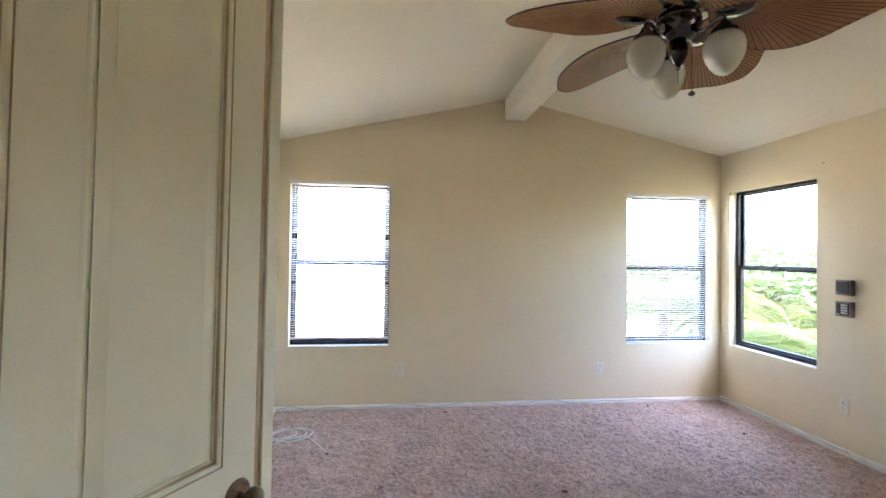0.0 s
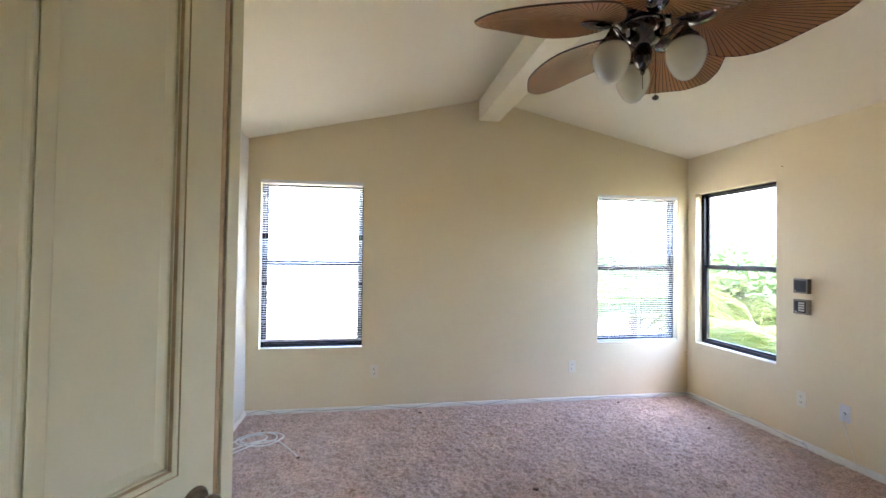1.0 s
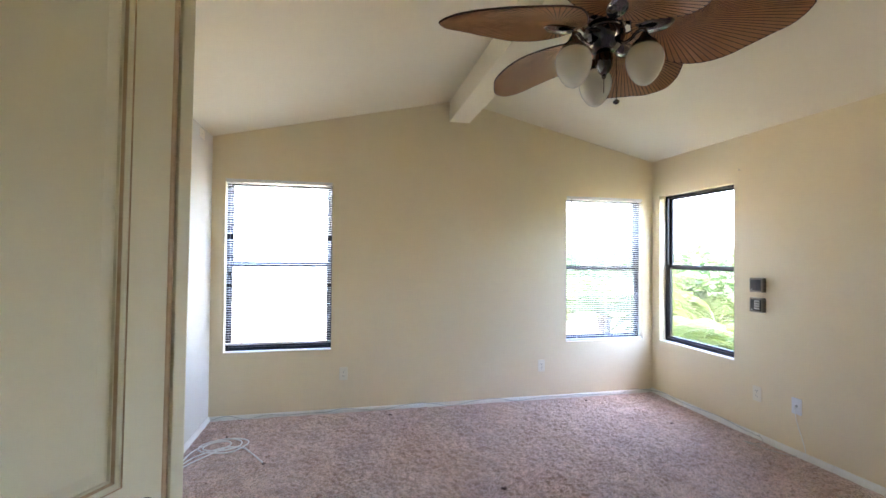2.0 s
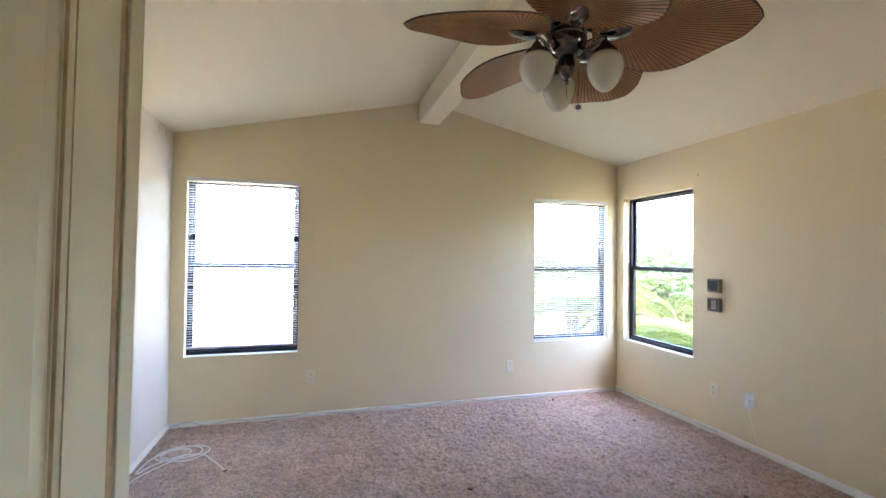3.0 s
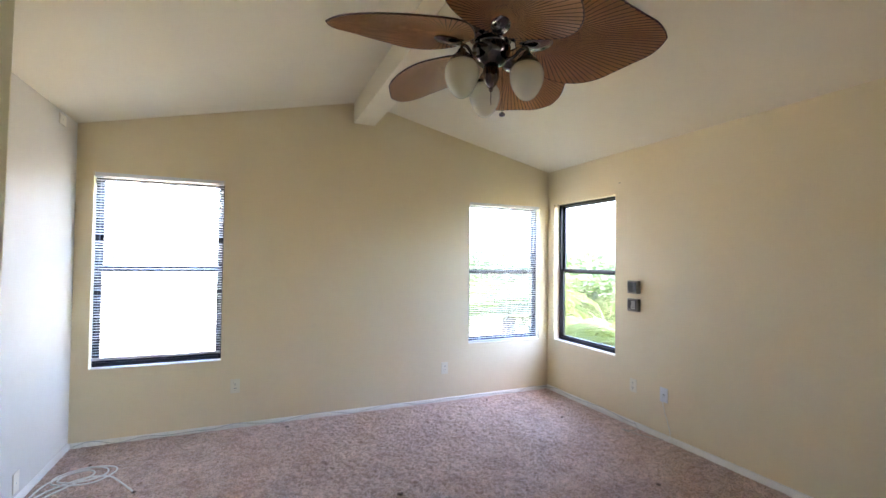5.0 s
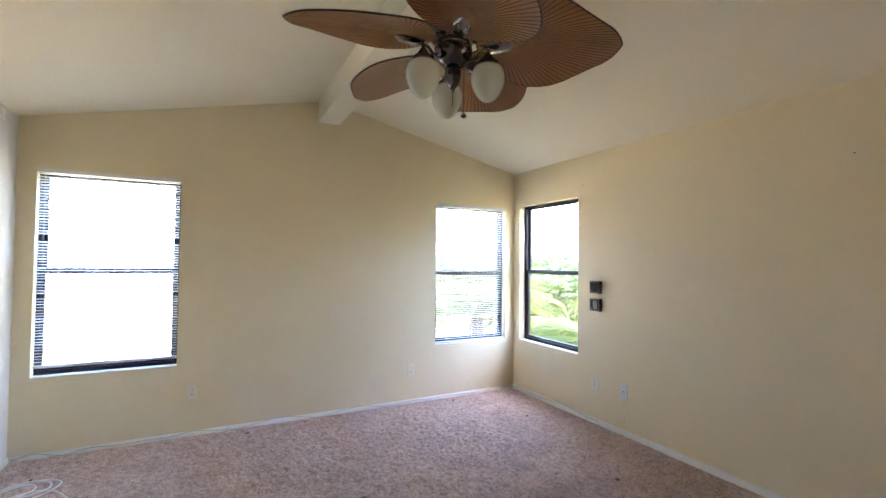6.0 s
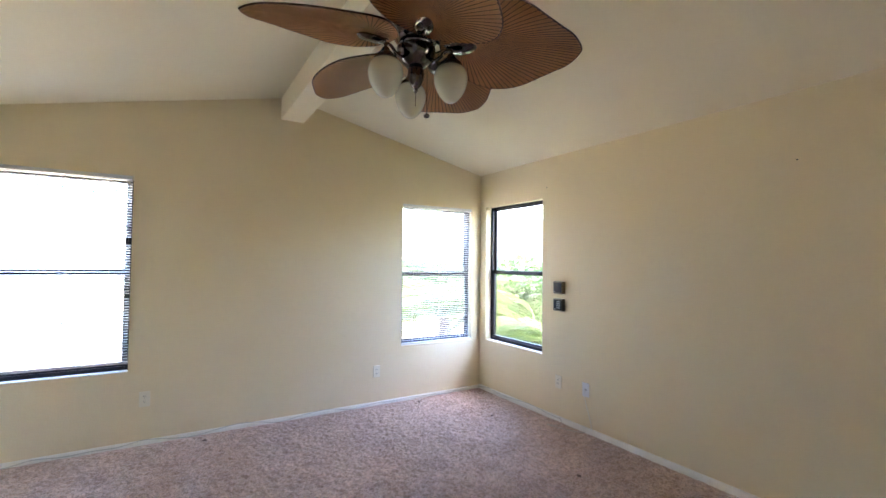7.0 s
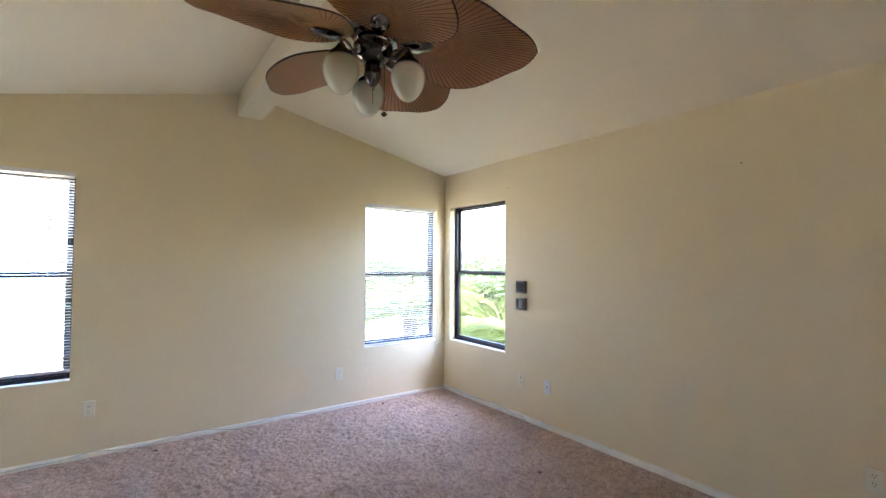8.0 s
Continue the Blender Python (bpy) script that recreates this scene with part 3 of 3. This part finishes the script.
GL = 0.155
for a in (71, -49, 191):
    m = pose(0, 0, 0, 0, 0, a)
    pts = smooth_path([(0.060, 0, -0.066), (0.080, 0, -0.078), (0.105, 0, -0.070), (0.130, 0, -0.048), (GL, 0, -0.050), (GL, 0, -0.078)], 6)
    arm = part("light_arm", tube(pts, 0.007, 8), M_BRONZE, fan, smooth=60)
    arm.matrix_basis = m
    f = part("fitter", lathe(((0, -0.062), (0.014, -0.064), (0.020, -0.076), (0.034, -0.092), (0.046, -0.102), (0.048, -0.112), (0.044, -0.114), (0, -0.112)), 28, pose(GL, 0, 0)), M_BRONZE, arm, smooth=40)
    g = part("glass_shade", lathe(((0, -0.113), (0.040, -0.113), (0.056, -0.122), (0.066, -0.139), (0.070, -0.161), (0.068, -0.185), (0.060, -0.211), (0.047, -0.235), (0.031, -0.254), (0.016, -0.263), (0, -0.266)), 36, pose(GL, 0, 0)), M_OPAL, arm, "off-white opal glass globe", smooth=60)
for x, y, z0, z1 in ((0.044, -0.019, -0.080, -0.296), (0.0, 0.0, -0.200, -0.262)):
    ch = part("pull_chain", tube([(x, y, z0), (x, y, (z0 + z1) / 2), (x, y, z1)], 0.0014, 6), M_BRONZE, fan)
    if z1 < -0.29:
        part("fob", lathe(((0, z1 + 0.004), (0.006, z1 + 0.003), (0.013, z1 - 0.004), (0.012, z1 - 0.011), (0.004, z1 - 0.015), (0, z1 - 0.015)), 14, pose(x, y, 0)), M_BRONZE, ch, smooth=50)


# ---- small fittings on the walls ----
def plate(m, kind):
    """A wall plate in the x-z plane, its front towards -y."""
    labels = {"duplex": "ivory duplex outlet on cream wall above the baseboard", "jack": "white phone jack plate with thin cord plugged in", "blank": "white painted blank cover plate on the wall"}
    p = thing("wall_plate" if kind != "duplex" else "wall_outlet", labels[kind], "outlet" if kind == "duplex" else "wall plate", m, "wall plates")
    mt = M_WHITE if kind == "jack" else M_PLATE
    part("plate", boxes((-0.036, 0.036, -0.006, 0.0, -0.058, 0.058), bevel=0.003), mt, p)
    if kind == "duplex":
        for z in (-0.0195, 0.0195):
            s = part("receptacle", prism([(0.017 * math.cos(q) * 1.0, 0.0145 * max(-0.86, min(0.86, math.sin(q)))) for q in [i * math.pi / 10 for i in range(20)]], 0, 0.003, None,
                                         pose(0, -0.005, z, 90, 0, 0)), mt, p)
            part("slot", boxes((-0.0075, -0.0050, -0.0086, -0.0078, z - 0.001, z + 0.008), (0.0050, 0.0075, -0.0086, -0.0078, z - 0.001, z + 0.007), (-0.0022, 0.0022, -0.0086, -0.0078, z - 0.009, z - 0.005)), M_SLOT, s, "dark contact slots")
        part("screw", lathe(((0, 0.0015), (0.003, 0.001), (0.0034, 0), (0, 0)), 12, pose(0, -0.006, 0, 90, 0, 0)), mt, p)
    elif kind == "jack":
        part("socket", boxes((-0.007, 0.007, -0.0085, -0.005, -0.008, 0.006), bevel=0.001), M_SLOT, p, "dark jack opening")
        part("plug", boxes((-0.005, 0.005, -0.020, -0.008, -0.007, 0.003), bevel=0.001), M_CABLE, p)
        for z in (-0.042, 0.042):
            part("screw", lathe(((0, 0.0015), (0.003, 0.001), (0.0034, 0), (0, 0)), 12, pose(0, -0.006, z, 90, 0, 0)), M_WHITE, p)
    else:
        part("screw", lathe(((0, 0.0015), (0.004, 0.001), (0.0045, 0), (0, 0)), 12, pose(0, -0.006, -0.005, 90, 0, 0)), M_GREYCABLE, p)
    return p


plate(pose(0.238, YB, 0.343), "duplex")
plate(pose(2.142, YB, 0.328), "duplex")
plate(pose(XR, 2.910, 0.348, 0, 0, -90), "duplex")
plate(pose(XR, 2.600, 0.352, 0, 0, -90), "jack")
plate(pose(XR, 0.560, 0.378, 0, 0, -90), "duplex")
plate(pose(XL, 3.330, 0.120, 0, 0, 90), "blank")
plate(pose(XL, 3.830, 2.340, 0, 90, 90), "blank")


def control_box(z, keys):
    """A square taupe wall unit with a dark face."""
    t = thing("alarm_keypad" if keys else "wall_intercom", "taupe alarm keypad with pale keys on the wall" if keys else "taupe wall control unit with dark front cover",
              "keypad" if keys else "control unit", pose(XR, 2.889, z, 0, 0, -90), "wall controls")
    part("case", boxes((-0.056, 0.056, -0.036, 0.0, -0.055, 0.055), bevel=0.005), M_GREY, t)
    f = part("front", boxes((-0.044, 0.044, -0.039, -0.035, -0.043, 0.043), bevel=0.0015), M_DARKFACE, t, "dark brown front panel")
    if keys:
        for r in range(4):
            for q in range(3):
                x, zz = -0.004 + 0.0160 * q, 0.029 - 0.0185 * r
                part("key", boxes((x - 0.0058, x + 0.0058, -0.042, -0.038, zz - 0.0060, zz + 0.0060), bevel=0.001), M_KEY, f)
        part("badge", boxes((-0.040, -0.024, -0.040, -0.0385, -0.040, -0.034)), M_KEY, f)
        part("display", boxes((-0.042, -0.020, -0.0405, -0.0385, -0.020, 0.034), bevel=0.001), M_SLOT, f)
    else:
        part("cover", boxes((-0.043, 0.010, -0.042, -0.0385, -0.041, 0.041), bevel=0.001), M_SLOT, f)
        part("badge", boxes((-0.039, -0.028, -0.044, -0.0415, -0.037, -0.032)), M_KEY, f)
        part("side_strip", boxes((0.014, 0.042, -0.041, -0.0385, -0.041, 0.041), bevel=0.001), M_SLOT, f)
    return t


control_box(1.196, False)
control_box(1.042, True)

# ---- cables ----
def cable(name, points, radius, material, label, steps=8):
    ob = part(name, tube(smooth_path(points, steps), radius, 7), material, smooth=80)
    return tagged(ob, label, "cable")


zc = 0.008
coil = [(-0.282, 3.225, zc), (-0.39, 3.40, zc), (-0.47, 3.50, zc), (-0.60, 3.50, zc + 0.008), (-0.74, 3.40, zc + 0.004), (-0.80, 3.30, zc), (-0.81, 3.36, zc), (-0.78, 3.50, zc + 0.006), (-0.70, 3.62, zc),
        (-0.58, 3.68, zc), (-0.47, 3.64, zc), (-0.44, 3.54, zc + 0.008), (-0.53, 3.44, zc), (-0.67, 3.43, zc + 0.01), (-0.755, 3.49, zc + 0.01), (-0.75, 3.60, zc + 0.004), (-0.62, 3.66, zc + 0.01), (-0.50, 3.60, zc + 0.012),
        (-0.49, 3.50, zc + 0.012), (-0.60, 3.44, zc + 0.014), (-0.72, 3.48, zc + 0.016), (-0.70, 3.58, zc + 0.012), (-0.60, 3.60, zc + 0.016), (-0.55, 3.53, zc + 0.016), (-0.62, 3.44, zc + 0.012), (-0.74, 3.32, zc), (-0.80, 3.20, zc), (-0.81, 3.05, zc)]
cable("coiled_cable", coil, 0.0052, M_CABLE, "loosely coiled white cable lying on the carpet", 7)
run = [(XL + 0.03, YB - 0.022, 0.012)]
for k in range(26):
    x = XL + 0.15 + k * (XR - XL - 0.25) / 25
    run.append((x, YB - 0.018 - 0.034 * max(0, math.sin(1.7 * k)) ** 2, 0.012 + 0.032 * (1 - max(0, math.sin(1.7 * k)) ** 2) * (0.5 + 0.5 * math.sin(1.35 * k + 0.6))))
run += [(XR - 0.06, YB - 0.03, 0.030), (XR - 0.025, YB - 0.08, 0.030)]
for k in range(9):
    y = YB - 0.2 - k * 0.13
    run.append((XR - 0.017 - 0.004 * (1 + math.sin(2.1 * k)), y, 0.030 + 0.022 * (0.5 + 0.5 * math.sin(1.1 * k + 2.4))))
run += [(XR - 0.03, 2.87, 0.045), (XR - 0.07, 2.80, 0.018), (XR - 0.13, 2.82, 0.010), (XR - 0.17, 2.88, 0.009), (XR - 0.13, 2.74, 0.008), (XR - 0.07, 2.62, 0.008), (XR - 0.03, 2.58, 0.012)]
cable("wall_cable", run, 0.0023, M_GREYCABLE, "thin pale cable running along the baseboard", 5)
cord = [(XR - 0.019, 2.600, 0.350), (XR - 0.024, 2.598, 0.325), (XR - 0.013, 2.590, 0.24), (XR - 0.012, 2.555, 0.14), (XR - 0.016, 2.53, 0.06), (XR - 0.022, 2.545, 0.020), (XR - 0.035, 2.58, 0.009)]
cable("phone_cord", cord, 0.0024, M_CABLE, "thin pale phone cord hanging from the jack", 6)

# ---- outside ----
bm = bmesh.new()
bmesh.ops.create_grid(bm, x_segments=8, y_segments=8, size=400)
g = part("ground", bm, M_GROUND)
g.location = (0, 0, -0.75)
tagged(g, "patchy dry grass around the house", "ground", kind="structure")


# curved screen added beyond the garden to block bright low sky
M_SCREEN = mat("horizon_screen_grey", (0.72, 0.75, 0.76), 1.0, spec=0.0)
vary(M_SCREEN, (0.30, 0.34, 0.32), (0.42, 0.45, 0.44), 0.06)
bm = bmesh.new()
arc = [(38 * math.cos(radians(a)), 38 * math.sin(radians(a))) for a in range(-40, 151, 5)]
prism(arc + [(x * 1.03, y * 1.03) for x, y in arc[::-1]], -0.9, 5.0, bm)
tagged(part("backdrop", bm, M_SCREEN), "grey screen added to block low horizon light", "backdrop", kind="structure")


def palm(x, y, z, seed, count, length, trunk):
    """A palm: ringed trunk and arching fronds of narrow leaflets."""
    rnd = random.Random(seed)
    p = thing("palm_tree", "sunlit yellow-green palm with arching feathery fronds", "palm tree", pose(x, y, z), "palms outside")
    prof = []
    for k in range(int(trunk / 0.05) + 1):
        r = 0.10 - 0.02 * k * 0.05 / trunk
        prof += [(r + 0.008, -trunk + 0.05 * k), (r, -trunk + 0.05 * k + 0.025)]
    part("trunk", lathe([(0, -trunk)] + prof + [(0, 0.02)], 14), M_BARK, p, smooth=50)
    for k in range(count):
        az = 2 * math.pi * k / count + rnd.uniform(-0.2, 0.2)
        rise = rnd.uniform(0.25, 1.15)
        ln = length * rnd.uniform(0.8, 1.1)
        pts = []
        a = rise
        pos = Vector((0, 0, 0))
        n = 30
        for i in range(n):
            pts.append(pos.copy())
            pos += Vector((math.cos(az) * math.cos(a), math.sin(az) * math.cos(a), math.sin(a))) * ln / n
            a -= 0.062 * rnd.uniform(0.9, 1.1)
        bm = tube(pts, [0.012 * (1 - i / n) + 0.002 for i in range(n)], 5)
        side = Vector((-math.sin(az), math.cos(az), 0))
        for i in range(3, n):
            for half in (0,):
                q = pts[i].lerp(pts[min(n - 1, i + 1)], half)
                f = (i + half) / n
                d = (pts[min(n - 1, i + 1)] - pts[max(0, i - 1)]).normalized()
                for s in (-1, 1):
                    ll = 0.56 * length / 1.8 * math.sin(math.pi * min(1, 0.12 + 0.88 * f)) ** 0.7 * rnd.uniform(0.85, 1.1)
                    out = (side * s * 0.85 + d * 0.65 + Vector((0, 0, rnd.uniform(0.0, 0.25)))).normalized()
                    w = d.cross(Vector((0, 0, 1))).cross(out).normalized() * 0.012 if d.cross(Vector((0, 0, 1))).length > 0.05 else d * 0.012
                    mid = q + out * ll * 0.5
                    end = q + out * ll + Vector((0, 0, -0.22 * ll))
                    vs = [bm.verts.new(v) for v in (q - w * 0.5, q + w * 0.5, mid + w, end, mid - w)]
                    bm.faces.new(vs)
        part("frond", bm, M_PALM, p)
    return p


palm(5.55, 5.45, 0.15, 3, 26, 1.7, 0.9)
palm(5.2, 4.45, 0.10, 21, 22, 1.5, 0.85)
palm(4.45, 6.7, 0.45, 8, 34, 1.9, 1.2)
palm(6.9, 6.6, 0.50, 12, 22, 2.0, 1.25)


def tree(x, y, height, seed, spread, leaf=0.04):
    """A broad tree: tapered trunk, limbs, a crown of many small leaves."""
    rnd = random.Random(seed)
    t = thing("garden_tree", "leafy green tree behind the palms", "tree", pose(x, y, -0.75), "garden trees")
    bm = tube([(0, 0, 0), (0.05, 0.03, height * 0.3), (0.02, -0.02, height * 0.55)], [0.14, 0.11, 0.08], 10)
    tips = []
    for k in range(9):
        a = 2 * math.pi * k / 9 + rnd.uniform(-0.3, 0.3)
        r, h = spread * rnd.uniform(0.5, 0.95), height * rnd.uniform(0.6, 0.95)
        e = Vector((r * math.cos(a), r * math.sin(a), h))
        tube([(0.03, 0, height * 0.42), e * 0.55 + Vector((0, 0, height * 0.24)), e], [0.05, 0.03, 0.012], 6, bm)
        tips += [e, e * 0.75 + Vector((0, 0, height * 0.14))]
    part("trunk", bm, M_BARK, t, smooth=60)
    bm = bmesh.new()
    for e in tips:
        for _ in range(320):
            c = e + Vector((rnd.gauss(0, 0.35), rnd.gauss(0, 0.35), rnd.gauss(0, 0.28)))
            u = Vector((rnd.gauss(0, 1), rnd.gauss(0, 1), rnd.gauss(0, 0.5))).normalized()
            w = u.cross(Vector((rnd.gauss(0, 1), rnd.gauss(0, 1), rnd.gauss(0, 1)))).normalized()
            bm.faces.new([bm.verts.new(v) for v in (c - u * leaf, c + w * 0.45 * leaf, c + u * leaf, c - w * 0.45 * leaf)])
    cr = part("crown", bm, M_LEAF, t)
    cr["kind"] = "stuff"
    return t


tree(5.5, 8.3, 2.45, 9, 1.15)
tree(7.4, 7.7, 1.75, 31, 1.2, 0.085)
tree(6.5, 7.2, 1.6, 32, 1.0, 0.085)
tree(8.6, 8.2, 1.8, 33, 1.2, 0.085)
tree(9.8, 10.6, 2.9, 5, 1.3)
# unseen tree, added to block low light through the side window
tree(5.7, 2.2, 1.9, 41, 1.1, 0.06)
tree(14.0, 11.5, 2.7, 6, 1.5)
tree(7.2, 14.5, 2.8, 7, 1.5)


# ---- specks and marks ----
def scrap(x, y, size, seed):
    """A matted dark fleck pressed into the pile."""
    rnd = random.Random(seed)
    n = 11
    rim = [(size * rnd.uniform(0.6, 1.2) * math.cos(2 * math.pi * k / n), 0.7 * size * rnd.uniform(0.6, 1.2) * math.sin(2 * math.pi * k / n)) for k in range(n)]
    bm = prism(rim, 0.0, [rnd.uniform(0.006, 0.011) for _ in range(n)])
    ob = part("carpet_fleck", bm, M_FLECK)
    ob.matrix_world = pose(x, y, 0.002, 0, 0, rnd.uniform(0, 360))
    return tagged(ob, "small dark matted fleck on the pink carpet", "fleck", "carpet flecks")


M_FLECK = mat("matted_dark_fibre", (0.30, 0.205, 0.17), 0.95)
vary(M_FLECK, (0.13, 0.085, 0.07), (0.24, 0.165, 0.14), 90)
for k, (x, y, q) in enumerate(((2.737, 2.088, 0.018), (1.192, 2.594, 0.020), (0.640, 3.960, 0.018), (2.55, 3.98, 0.014), (2.95, 3.30, 0.016), (-0.62, 3.72, 0.012), (-0.275, 3.215, 0.012))):
    scrap(x, y, q, 40 + k)


def nail(m):
    t = thing("picture_nail", "tiny dark nail stuck in the cream wall", "nail", m, "wall nails")
    part("shank", lathe(((0, 0.012), (0.0014, 0.012), (0.0014, 0.0), (0, 0)), 8), M_SLOT, t)
    part("head", lathe(((0, 0.015), (0.0035, 0.014), (0.0038, 0.012), (0, 0.011)), 10), M_SLOT, t)
    return t


nail(pose(XR, 1.100, 2.012, 0, -90, 0))
nail(pose(XR, 3.060, 2.126, 0, -90, 0))
